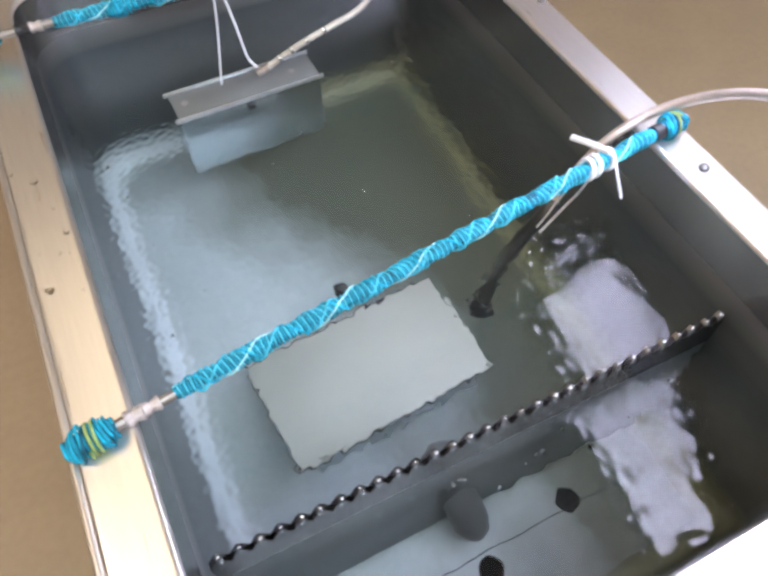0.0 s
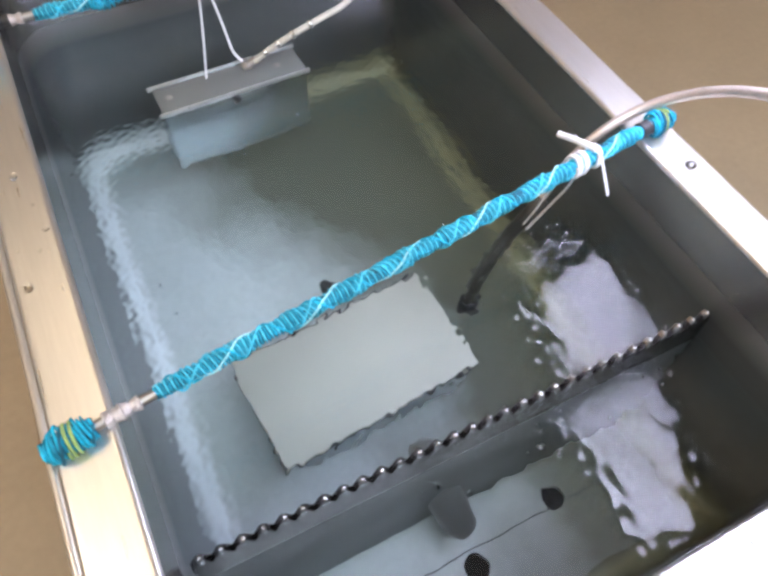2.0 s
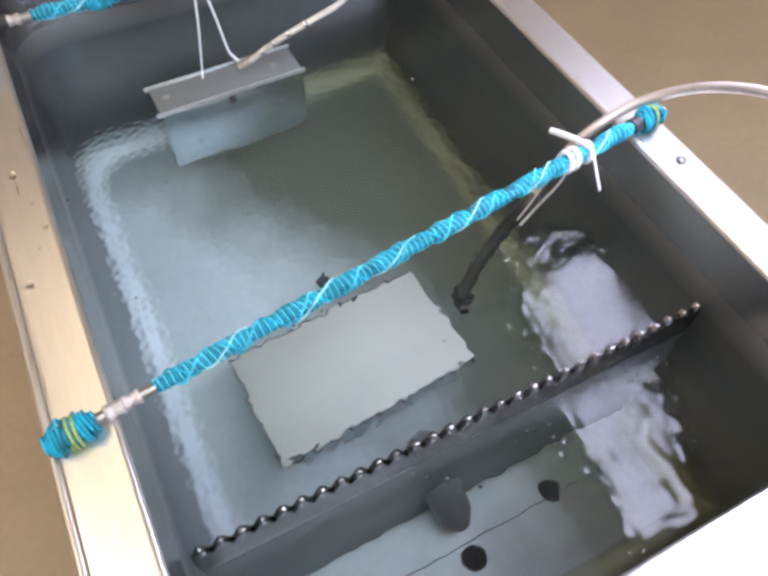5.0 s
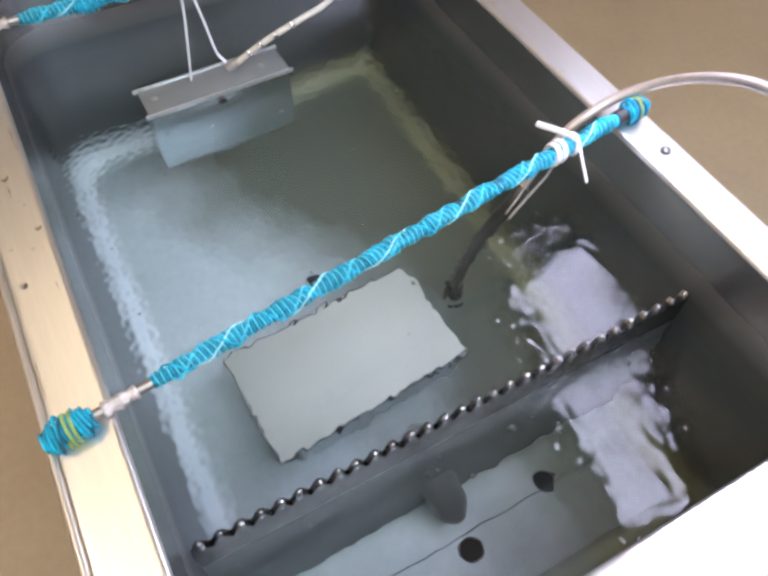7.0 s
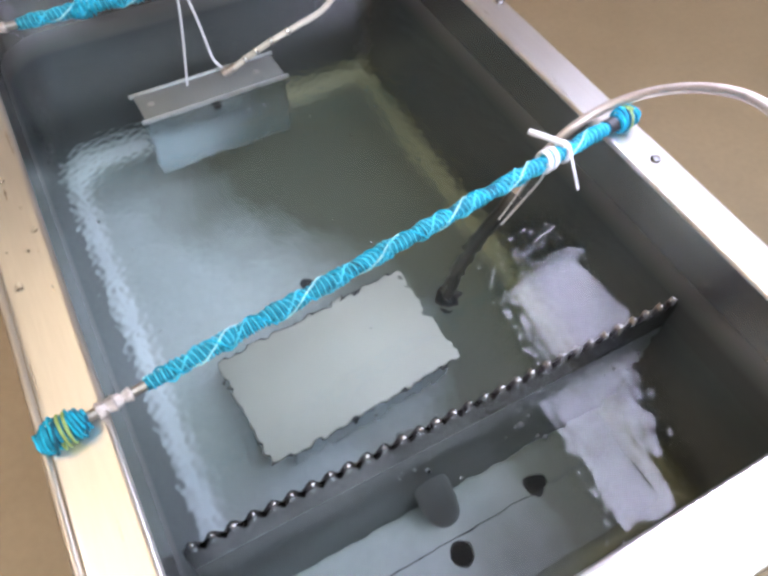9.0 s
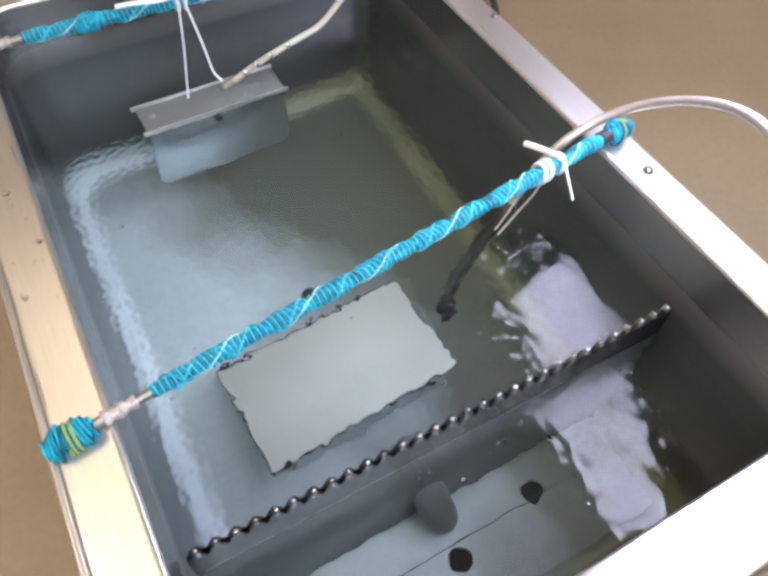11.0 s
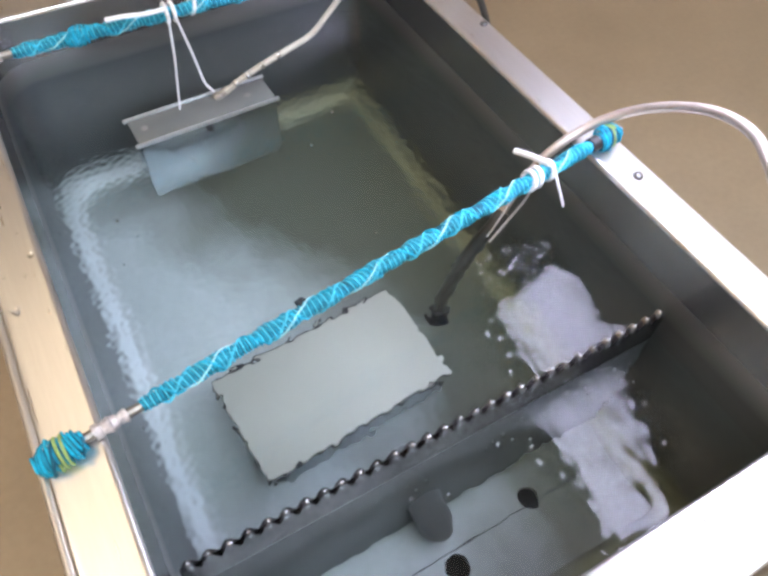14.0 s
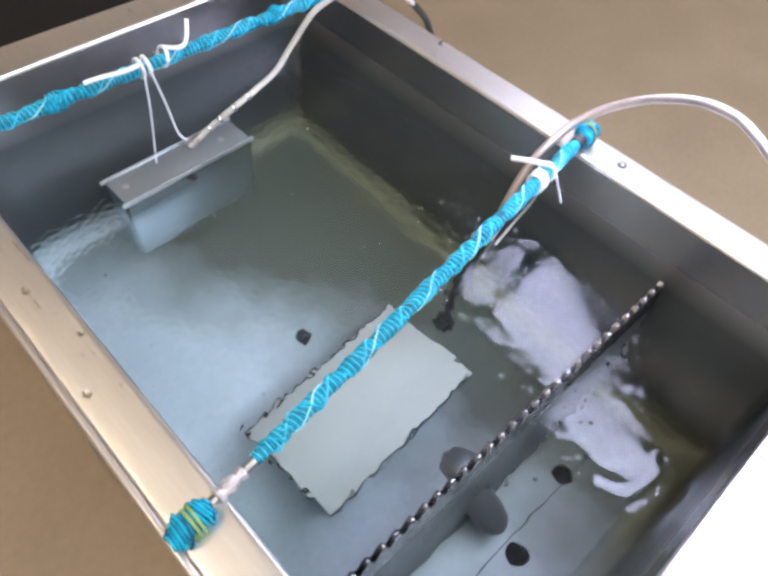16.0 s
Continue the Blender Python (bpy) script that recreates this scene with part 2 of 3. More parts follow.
def smooth_path(points, steps=8):
    """Catmull-Rom through the points."""
    p = [Vector(q) for q in points]
    p = [p[0] * 2 - p[1]] + p + [p[-1] * 2 - p[-2]]
    out = []
    for i in range(1, len(p) - 2):
        for k in range(steps):
            u = k / steps
            a, b, c, d = p[i - 1:i + 3]
            out.append(0.5 * ((2 * b) + (c - a) * u + (2 * a - 5 * b + 4 * c - d) * u * u + (3 * b - a - 3 * c + d) * u ** 3))
    out.append(p[-2])
    return out


def tube(bm, path, radius, sides=8, flat=1.0):
    """A capped tube along the path; radius is a number or a function of 0..1; flat squeezes it into a strap."""
    path = [Vector(p) for p in path]
    n = len(path)
    side = None
    rings = []
    for i, c in enumerate(path):
        d = (path[min(i + 1, n - 1)] - path[max(i - 1, 0)]).normalized()
        if side is None:
            side = d.orthogonal().normalized()
        side = (side - d * side.dot(d)).normalized()
        up = d.cross(side)
        r = radius(i / (n - 1)) if callable(radius) else radius
        rings.append([bm.verts.new(c + side * math.cos(a) * r + up * math.sin(a) * r * flat)
                      for a in (math.tau * k / sides for k in range(sides))])
    for a, b in zip(rings, rings[1:]):
        for k in range(sides):
            bm.faces.new((a[k], a[(k + 1) % sides], b[(k + 1) % sides], b[k]))
    bm.faces.new(rings[0][::-1])
    bm.faces.new(rings[-1])
    return bm


def lathe(bm, profile, m, sides=20):
    """Turns (radius, height) pairs round z, placed by m."""
    rings = [[bm.verts.new(m @ Vector((r * math.cos(a), r * math.sin(a), z))) for a in (math.tau * k / sides for k in range(sides))]
             for r, z in profile]
    for a, b in zip(rings, rings[1:]):
        for k in range(sides):
            bm.faces.new((a[k], a[(k + 1) % sides], b[(k + 1) % sides], b[k]))
    bm.faces.new(rings[0][::-1])
    bm.faces.new(rings[-1])
    return bm


def outline(x0, x1, y0, y1, radii, seg=8):
    """Rounded rectangle, anticlockwise from the front left corner; radii: front left, front right, back right, back left."""
    pts = []
    for (cx, cy, sx, sy, a0), r in zip(((x0, y0, 1, 1, 180), (x1, y0, -1, 1, 270), (x1, y1, -1, -1, 0), (x0, y1, 1, -1, 90)), radii):
        for k in range(seg + 1):
            a = radians(a0 + 90 * k / seg)
            pts.append((cx + sx * r + r * math.cos(a), cy + sy * r + r * math.sin(a)))
    return pts


def loft(bm, loops, close_last=False):
    rings = [[bm.verts.new(p) for p in l] for l in loops]
    n = len(rings[0])
    for a, b in zip(rings, rings[1:]):
        for k in range(n):
            bm.faces.new((a[k], a[(k + 1) % n], b[(k + 1) % n], b[k]))
    if close_last:
        bm.faces.new(rings[-1])
    return bm


# ---------------------------------------------------------------- room
def room():
    fl = part("floor", one_box(-2.2, 3.4, -1.6, 3.4, FLOOR - 0.1, FLOOR), FLOOR_MAT)
    tagged(fl, "tan painted floor with a faint sheen", "floor", kind="structure")
    ce = part("ceiling", one_box(-2.2, 3.4, -1.6, 3.4, CEILING, CEILING + 0.1), CEIL_MAT)
    tagged(ce, "plain warm white ceiling", "ceiling", kind="structure")
    for name, b in (("wall_west", (-2.3, -2.2, -1.6, 3.4)), ("wall_east", (3.4, 3.5, -1.6, 3.4)),
                    ("wall_south", (-2.3, 3.5, -1.7, -1.6)), ("wall_north", (-2.3, 3.5, 3.4, 3.5))):
        w = part(name, one_box(*b, FLOOR - 0.1, CEILING + 0.1), WALL_MAT)
        tagged(w, "plain ochre painted wall", "wall", kind="structure")


def unseen_light(x, y, lx, ly, mat):
    t = thing("unseen_light", "unseen flat light added at the ceiling, with a glowing diffuser", "ceiling light", (x, y, CEILING), group="ceiling lights")
    part("frame", one_box(-lx / 2 - 0.03, lx / 2 + 0.03, -ly / 2 - 0.03, ly / 2 + 0.03, -0.05, -0.002, 0.008), HOUSING, t)
    part("diffuser", one_box(-lx / 2, lx / 2, -ly / 2, ly / 2, -0.058, -0.048, 0.003), mat, t)


def panel_lamp():
    """Unseen cool light over the tank's side, shaped to fit its mirror image in the water; its diffuser widens away
    from the added stand.
    """
    t = thing("panel_lamp", "unseen cool white panel lamp beside the tank on an added stand", "work lamp", (0.53, 0.265, 0.225))

    def taper(bm):
        for v in bm.verts:
            f = (v.co.y + 0.185) / 0.37
            v.co.x = v.co.x * (0.56 + 0.84 * f) + 0.110 * f - 0.052
        return bm
    part("housing", taper(one_box(-0.082, 0.082, -0.200, 0.200, 0.0, 0.020, 0.006)), HOUSING, t)
    part("diffuser", taper(one_box(-0.066, 0.066, -0.185, 0.185, -0.006, 0.002, 0.002)), LAMP_GLOW, t, "glowing cool white diffuser that tapers")
    bm = tube(bmesh.new(), smooth_path([(0.04, -0.18, 0.015), (0.06, -0.28, 0.03), (0.08, -0.38, -0.1), (0.08, -0.40, -0.6), (0.08, -0.40, -1.0)]), 0.011, 12)
    part("stand_pole", bm, HOUSING, t)
    bm = lathe(bmesh.new(), [(0.13, -0.0), (0.13, 0.012), (0.12, 0.018), (0.02, 0.03)], pose(0.08, -0.40, FLOOR - 0.225))
    part("stand_foot", bm, HOUSING, t)


# ---------------------------------------------------------------- tank
def tank():
    t = thing("water_tank", "stainless steel water tank with a flanged rim", "water tank")
    radii = (0.012, 0.012, 0.02, 0.05)

    def lift(x, z):
        return 0.008 * max(0.0, min(1.0, 1 - x / 0.06)) if z > -0.05 else 0.0

    def ring(inset, z):
        return [(x, y, z + lift(x, z)) for x, y in outline(inset, W - inset, Y0 + inset, Y1 - inset, [max(r - inset, 0.004) + inset * 0.6 for r in radii])]
    r = 0.036
    loops = [ring(0, -0.0035)] + [ring(0.001, -0.10)] + [ring(0.002, -0.2)]
    for k in range(9):
        a = radians(90 * k / 8)
        loops.append(ring(0.003 + r * (1 - math.cos(a)), BASE + r - r * math.sin(a)))
    part("basin", loft(bmesh.new(), loops, True), STEEL_BASIN, t, "grey steel basin with an olive tint and a highlight painted along its rounded floor edge")
    # rim with a rolled inner edge and a turned-down lip
    out_r = (0.01, 0.01, 0.03, 0.03)

    def orim(d, z):
        return [(x, y, z + lift(x, z)) for x, y in outline(-0.0385 - d, W + 0.038 + d, Y0 - 0.05 - d, Y1 + 0.044 + d, out_r)]
    loops = [ring(0.0, -0.0035), ring(-0.0006, -0.0012), ring(-0.002, 0.0002), ring(-0.004, 0.0006), ring(-0.006, 0.0),
             orim(-0.004, 0.0), orim(-0.0012, -0.0008), orim(0, -0.003), orim(0, -0.03), orim(-0.002, -0.03), orim(-0.002, -0.004)]
    part("rim", loft(bmesh.new(), loops), STEEL_RIM, t, "bright flat steel rim")
    # side bead along the rim
    bm = tube(bmesh.new(), [(-0.0420, Y0 - 0.04, 0.004), (-0.0420, Y1 + 0.03, 0.004)], 0.0028, 10)
    part("bead", bm, STEEL_RIM, t)
    # outer shell
    for n, b in (("side_panel", (-0.038, -0.035, Y0 - 0.046, Y1 + 0.04)), ("side_panel", (W + 0.033, W + 0.036, Y0 - 0.046, Y1 + 0.04)),
                 ("end_panel", (-0.034, W + 0.032, Y0 - 0.046, Y0 - 0.043)), ("end_panel", (-0.034, W + 0.032, Y1 + 0.037, Y1 + 0.04))):
        part(n, one_box(*b, -0.43, -0.005), STEEL_BOX, t)
    part("bottom_panel", one_box(-0.038, W + 0.036, Y0 - 0.046, Y1 + 0.04, -0.434, -0.431), STEEL_BOX, t)
    for x in (-0.024, W + 0.02):
        for y in (Y0 - 0.03, Y1 + 0.025):
            part("leg", one_box(x - 0.012, x + 0.012, y - 0.012, y + 0.012, FLOOR, -0.435, 0.003), STEEL_BOX, t)
    for x, y in ((0.471, 0.290), (0.480, 0.541), (0.226, 0.032), (0.105, 0.803), (0.3, 0.803)):
        bm = lathe(bmesh.new(), [(0.0042, 0), (0.0042, 0.0008), (0.0036, 0.0018), (0.002, 0.0026), (0.0005, 0.0028)], pose(x, y, 0.0004), 14)
        part("screw", bm, SCREW_STEEL, t, "small domed steel screw")
    # notched overflow weir
    n, tooth = 30, 0.014
    pitch = (W - 0.006) / n
    bm = bmesh.new()
    prof = []
    x = 0.003
    for k in range(n):
        prof += [(x, -0.0795), (x + pitch * 0.30, -0.0795 + tooth * 0.75), (x + pitch * 0.5, -0.0795 + tooth), (x + pitch * 0.70, -0.0795 + tooth * 0.75)]
        x += pitch
    prof.append((W - 0.003, -0.0795))
    front = [bm.verts.new((px, WEIR - 0.005, pz)) for px, pz in prof] + [bm.verts.new((W - 0.003, WEIR - 0.005, -0.114)), bm.verts.new((0.003, WEIR - 0.005, -0.114))]
    f = bm.faces.new(front)
    ex = bmesh.ops.extrude_face_region(bm, geom=[f])
    for v in ex["geom"]:
        if isinstance(v, bmesh.types.BMVert):
            v.co.y += 0.005
    weir = part("weir", bm, STEEL_DARK, t, "dark steel overflow weir with a saw-toothed edge", smooth=False)
    part("partition", one_box(0.003, W - 0.003, WEIR - 0.0042, WEIR - 0.0008, BASE + 0.004, -0.1142), PARTITION, t, "dark steel partition under the weir")
    knob = part("tooth", lathe(bmesh.new(), [(0.0016, -0.010), (0.0026, -0.006), (0.0034, -0.002), (0.0030, 0.002), (0.0020, 0.0042), (0.0006, 0.0050)], pose(0, 0, 0), 12), TOOTH, weir)
    for k in range(n):
        ob = knob if k == 0 else new("tooth", knob.data)
        ob.parent = weir
        ob.location = (0.003 + pitch * (k + 0.5) + random.uniform(-0.0008, 0.0008), WEIR - 0.0034, -0.0685 + random.uniform(-0.0010, 0.0008))
        ob.rotation_euler = (random.uniform(-0.2, 0.2), random.uniform(-0.2, 0.2), 0)
        ob.scale = (random.uniform(0.65, 1.0), random.uniform(0.7, 1.0), random.uniform(0.75, 1.05))
    part("seam", one_box(0.04, W - 0.05, 0.1490, 0.1502, BASE + 0.006, BASE + 0.0072), RUBBER, t, "thin dark seam across the sump floor")
    # sump floor with two drain holes
    bm = bmesh.new()
    loops = [[(0.03, Y0 + 0.03), (W - 0.03, Y0 + 0.03), (W - 0.03, WEIR - 0.008), (0.03, WEIR - 0.008)]]
    for hx, hy in ((0.217, 0.134), (0.318, 0.156)):
        loops.append([(hx + 0.0115 * math.cos(a), hy + 0.0115 * math.sin(a)) for a in (math.tau * k / 24 for k in range(24))])
    edges = []
    for l in loops:
        vs = [bm.verts.new((x, y, BASE + 0.006)) for x, y in l]
        edges += [bm.edges.new((a, b)) for a, b in zip(vs, vs[1:] + vs[:1])]
    bmesh.ops.triangle_fill(bm, use_beauty=True, edges=edges)
    ex = bmesh.ops.extrude_face_region(bm, geom=bm.faces[:])
    for v in ex["geom"]:
        if isinstance(v, bmesh.types.BMVert):
            v.co.z -= 0.003
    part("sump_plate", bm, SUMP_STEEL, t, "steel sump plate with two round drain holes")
    # Near-black sheet below the plate stands in for the shade inside both holes.
    part("hole_shade", one_box(0.19, 0.345, 0.115, 0.175, BASE + 0.0006, BASE + 0.002), VOID, t)
    for hx, hy in ((0.217, 0.134),):
        ring_path = [(hx + 0.0118 * math.cos(u), hy + 0.0118 * math.sin(u), BASE + 0.0062) for u in (math.tau * k / 28 for k in range(29))]
        part("drain_ring", tube(bmesh.new(), ring_path, 0.0007, 6), STEEL_DARK, t, "pressed edge of the drain hole")
    # pipe stub through the weir
    way = Vector((0.008, -0.036, -0.058))
    m = Matrix.Translation((0.204, 0.229, -0.2145)) @ way.to_track_quat("Z", "Y").to_matrix().to_4x4()
    bm = lathe(bmesh.new(), [(0.010, 0), (0.016, 0.004), (0.018, 0.010), (0.018, 0.097), (0.0173, 0.104), (0.0150, 0.111), (0.0115, 0.116), (0.007, 0.1190), (0.002, 0.1200)], m, 28)
    part("pipe_stub", bm, STUB_STEEL, t, "rounded steel pipe stub through the weir")
    # bolt on the basin floor
    bm = lathe(bmesh.new(), [(0.0085, 0), (0.0085, 0.005), (0.0065, 0.008), (0.002, 0.0095)], pose(0.2153, 0.475, BASE), 16)
    part("bolt", bm, RUBBER, t, "dark bolt on the basin floor")


def sheet(name, x0, x1, y0, y1, z, step, swell, chop, mat, label):
    """A rippled water sheet: a long swell and a short chop of crossing wave trains, whose heights follow swell(x, y) and chop(x, y)."""
    nx, ny = int((x1 - x0) / step), int((y1 - y0) / step)
    xs, ys = np.meshgrid(np.linspace(x0, x1, nx + 1), np.linspace(y0, y1, ny + 1), indexing="ij")
    rng = np.random.RandomState(5)
    height = np.zeros_like(xs)
    for count, short, long, strength in ((30, 0.011, 0.030, swell), (40, 0.0056, 0.0110, chop)):
        h = np.zeros_like(xs)
        for k in range(count):
            lam = rng.uniform(short, long)
            a = rng.uniform(0, math.tau)
            warp = 0.3 * lam * np.sin(xs * rng.uniform(15, 60) + ys * rng.uniform(15, 60) + rng.uniform(0, 6))
            h += lam ** 0.95 * 0.62 * np.sin(math.tau / lam * (xs * math.cos(a) + ys * math.sin(a) + warp) + rng.uniform(0, 6))
        height += h * strength(xs, ys) / math.sqrt(count)
    co = np.stack([xs, ys, height], -1).reshape(-1, 3)
    idx = np.arange((nx + 1) * (ny + 1)).reshape(nx + 1, ny + 1)
    quads = np.stack([idx[:-1, :-1], idx[1:, :-1], idx[1:, 1:], idx[:-1, 1:]], -1).reshape(-1, 4)
    me = bpy.data.meshes.new(name)
    me.from_pydata(co.tolist(), [], quads.tolist())
    me.materials.append(mat)
    me.polygons.foreach_set("use_smooth", [True] * len(me.polygons))
    ob = new(name, me)
    ob.location.z = z
    ob.visible_shadow = False
    return tagged(ob, label, "water", kind="structure")


def bump_at(x, y, cx, cy, rx, ry):
    return np.exp(-((x - cx) / rx) ** 2 - ((y - cy) / ry) ** 2)


def main_swell(x, y):
    return 0.0055 + 0.010 * bump_at(x, y, 0.335, 0.40, 0.07, 0.11) + 0.006 * bump_at(x, y, 0.4, 0.6, 0.12, 0.2)


def main_chop(x, y):
    return 0.0105 + 0.006 * bump_at(x, y, 0.330, 0.36, 0.05, 0.10) + 0.012 * bump_at(x, y, 0.0, 0.42, 0.05, 0.2) + 0.022 * bump_at(x, y, 0.19, 0.64, 0.12, 0.06)


def sump_swell(x, y):
    return 0.0045 + 0.007 * bump_at(x, y, 0.33, 0.15, 0.09, 0.05)


def sump_chop(x, y):
    return 0.0012 + 0.060 * bump_at(x, y, 0.33, 0.196, 0.080, 0.020) + 0.007 * bump_at(x, y, 0.34, 0.15, 0.07, 0.05)


# ---------------------------------------------------------------- rods wrapped in cord
def helix(p0, p1, radius, pitch, phase=0.0, wobble=0.0, steps=14, hand=1, lean=0.0):
    """A winding from p0 to p1; lean tips its turns to and fro along the way, as in wrappings that were laid in stretches."""
    p0, p1 = Vector(p0), Vector(p1)
    d = (p1 - p0).normalized()
    s = d.orthogonal().normalized()
    u = d.cross(s)
    length = (p1 - p0).length
    n = int(length / pitch * steps)
    pts = []
    for i in range(n + 1):
        f = i / n
        along = f * length
        a = hand * (math.tau * along / pitch + phase)
        r = radius(f) if callable(radius) else radius
        r += wobble * noise.noise(Vector((along * 60, math.cos(a), math.sin(a) + phase)))
        tip = lean * (math.sin(along * 95 + 1) + 0.6 * math.sin(along * 210)) * min(1, f * 25, (1 - f) * 25)
        pts.append(p0 + d * (along + tip * math.cos(a + 0.8)) + s * math.cos(a) * r + u * math.sin(a) * r)
    return pts


def wrapped_rod(name, label, p0, p1, wrap, knobs, group, sleeve, knots=()):
    """A steel rod, its cord wrapping between two fractions of its length, and a bound knob at each end given."""
    p0, p1 = Vector(p0), Vector(p1)
    d = (p1 - p0).normalized()
    t = thing(name, label, "rod", p0, group)
    at = lambda f: (p1 - p0) * f
    part("rod", tube(bmesh.new(), [at(-0.05), at(0.0), at(1.0), at(1.02)], 0.0036, 14), STEEL_ROD, t, "bare steel rod")
    a, b = at(wrap[0]), at(wrap[1])
    lumpy = lambda f: 0.0055 + 0.0006 * math.sin(f * 61) + 0.0004 * math.sin(f * 143 + 1) - 0.0022 * max(0, 1 - f * 18)
    for k in range(2):
        part("cord_wrap", tube(bmesh.new(), helix(a, b, lambda f: lumpy(f) + 0.0004 * math.sin(k * 2.4), 0.0045, math.pi * k, 0.0013, 18, 1, 0.0012), 0.00078, 6),
             (CORD_MID, CORD_LIGHT)[k], t, "turquoise cord strand wound round the rod")
    for pitch, phase, r, way, mat in ((0.041, 1.0, 0.0009, -1, CORD_LIGHT), (0.033, 4.0, 0.0008, 1, CORD), (0.068, 0.4, 0.0007, -1, CORD_PALE)):
        part("cord_strand", tube(bmesh.new(), helix(a, b, lambda f: lumpy(f) + 0.0008, pitch, phase, 0.0014, 44, way), r, 6), mat, t, "thin pale cord crossing the winding")
    for f0, f1 in knots:
        bulge = lambda f: 0.0062 + 0.0032 * math.sin(math.pi * f)
        part("cord_knot", tube(bmesh.new(), helix(at(f0), at(f1), bulge, 0.0042, 0.5, 0.0018, 18, 1, 0.002), 0.0010, 6), CORD, t, "lump of knotted turquoise cord")
        part("cord_knot", tube(bmesh.new(), helix(at(f0), at(f1), bulge, 0.0135, 2.5, 0.0020, 30, -1, 0.002), 0.0010, 6), CORD_MID, t, "lump of knotted turquoise cord")
    # Dark filler puts the shade between the cord's turns into its colour.
    part("shade_core", tube(bmesh.new(), [a, a.lerp(b, 0.5), b], lambda f: 0.0053 - 0.0012 * max(0, 1 - f * 18), 12), CORD_DEEP, t)
    for f0, f1, r, tape in knobs:
        k0, k1 = at(f0), at(f1)
        fat = lambda f, r=r: r * (0.56 + 0.42 * math.sin(math.pi * (0.10 + 0.8 * f)) + 0.13 * math.sin(f * 13 + 4.2))
        # Same dark filler for the shaded gaps of the knob's winding.
        part("shade_core", tube(bmesh.new(), [k0, k0.lerp(k1, 0.5), k1], lambda f: r * (0.62 + 0.2 * math.sin(math.pi * f)), 14), CORD_DEEP, t)
        part("end_knob", tube(bmesh.new(), helix(k0, k1, fat, 0.0050, 0, 0.0022, 18, 1, 0.0014), 0.0010, 6), CORD, t, "fat knob of turquoise cord")
        part("end_knob", tube(bmesh.new(), helix(k0, k1, fat, 0.0050, math.pi, 0.0022, 18, 1, 0.0014), 0.0010, 6), CORD_MID, t, "fat knob of turquoise cord")
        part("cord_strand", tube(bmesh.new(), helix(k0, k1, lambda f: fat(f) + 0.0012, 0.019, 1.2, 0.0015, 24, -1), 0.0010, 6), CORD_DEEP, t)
        m0, m1 = k0.lerp(k1, 0.42), k0.lerp(k1, 0.68)
        part("yellow_strand", tube(bmesh.new(), helix(m0, m1, lambda f: r * 1.04, 0.0036, 2, 0.0016, 18, 1, 0.001), 0.0011, 6), CORD_YELLOW, t, "yellow green cord round the knob")
    for f0, f1, r, mat in ((wrap[0] - 0.044, wrap[0] - 0.020, 0.0053, TAPE), (wrap[0] - 0.068, wrap[0] - 0.042, 0.0060, sleeve)):
        prof = lambda f, r=r: r * (0.85 + 0.12 * math.sin(f * 9) + 0.06 * math.sin(f * 23))
        part("tape_sleeve", tube(bmesh.new(), [at(f0 + (f1 - f0) * i / 10) for i in range(11)], prof, 12), mat, t, "crumpled tape sleeve")
    part("end_sleeve", tube(bmesh.new(), [at(0.938), at(0.948), at(0.958)], 0.0068, 14), RUBBER, t, "black rubber sleeve beside the end knob")
    return t


# ---------------------------------------------------------------- loose things
def strap(name, parent, pts, width=0.0016, flat=0.45):
    return part(name, tube(bmesh.new(), smooth_path(pts, 8), width, 8, flat), NYLON, parent)


def cable_tie_front():
    k = Vector((0.382, 0.3245, 0.0105))
    t = thing("cable_tie", "white nylon cable tie knotted round the wrapped rod", "cable tie", k, "cable ties")
    for dx in (-0.007, 0.0, 0.014):
        ring = [(dx + 0.002 * math.sin(a), 0.0085 * math.cos(a) + dx * 0.13, 0.0085 * math.sin(a)) for a in (math.tau * i / 16 for i in range(17))]
        part("loop", tube(bmesh.new(), ring, 0.0021, 8, 0.6), NYLON, t)
    strap("tail", t, [(0.014, 0.000, 0.009), (0.011, 0.017, 0.004), (0.007, 0.038, -0.004)], 0.0027)
    strap("tail", t, [(0.015, -0.004, 0.009), (0.022, -0.008, -0.012), (0.031, -0.0135, -0.038)], 0.0027)
    strap("tail", t, [(-0.007, -0.006, 0.004), (-0.010, -0.006, -0.015), (-0.014, 0.004, -0.05), (-0.021, 0.014, -0.088)], 0.0019)
    strap("tail", t, [(-0.004, 0.008, 0.0), (-0.006, 0.010, -0.02), (-0.012, 0.016, -0.06), (-0.02, 0.02, -0.088)], 0.0016)


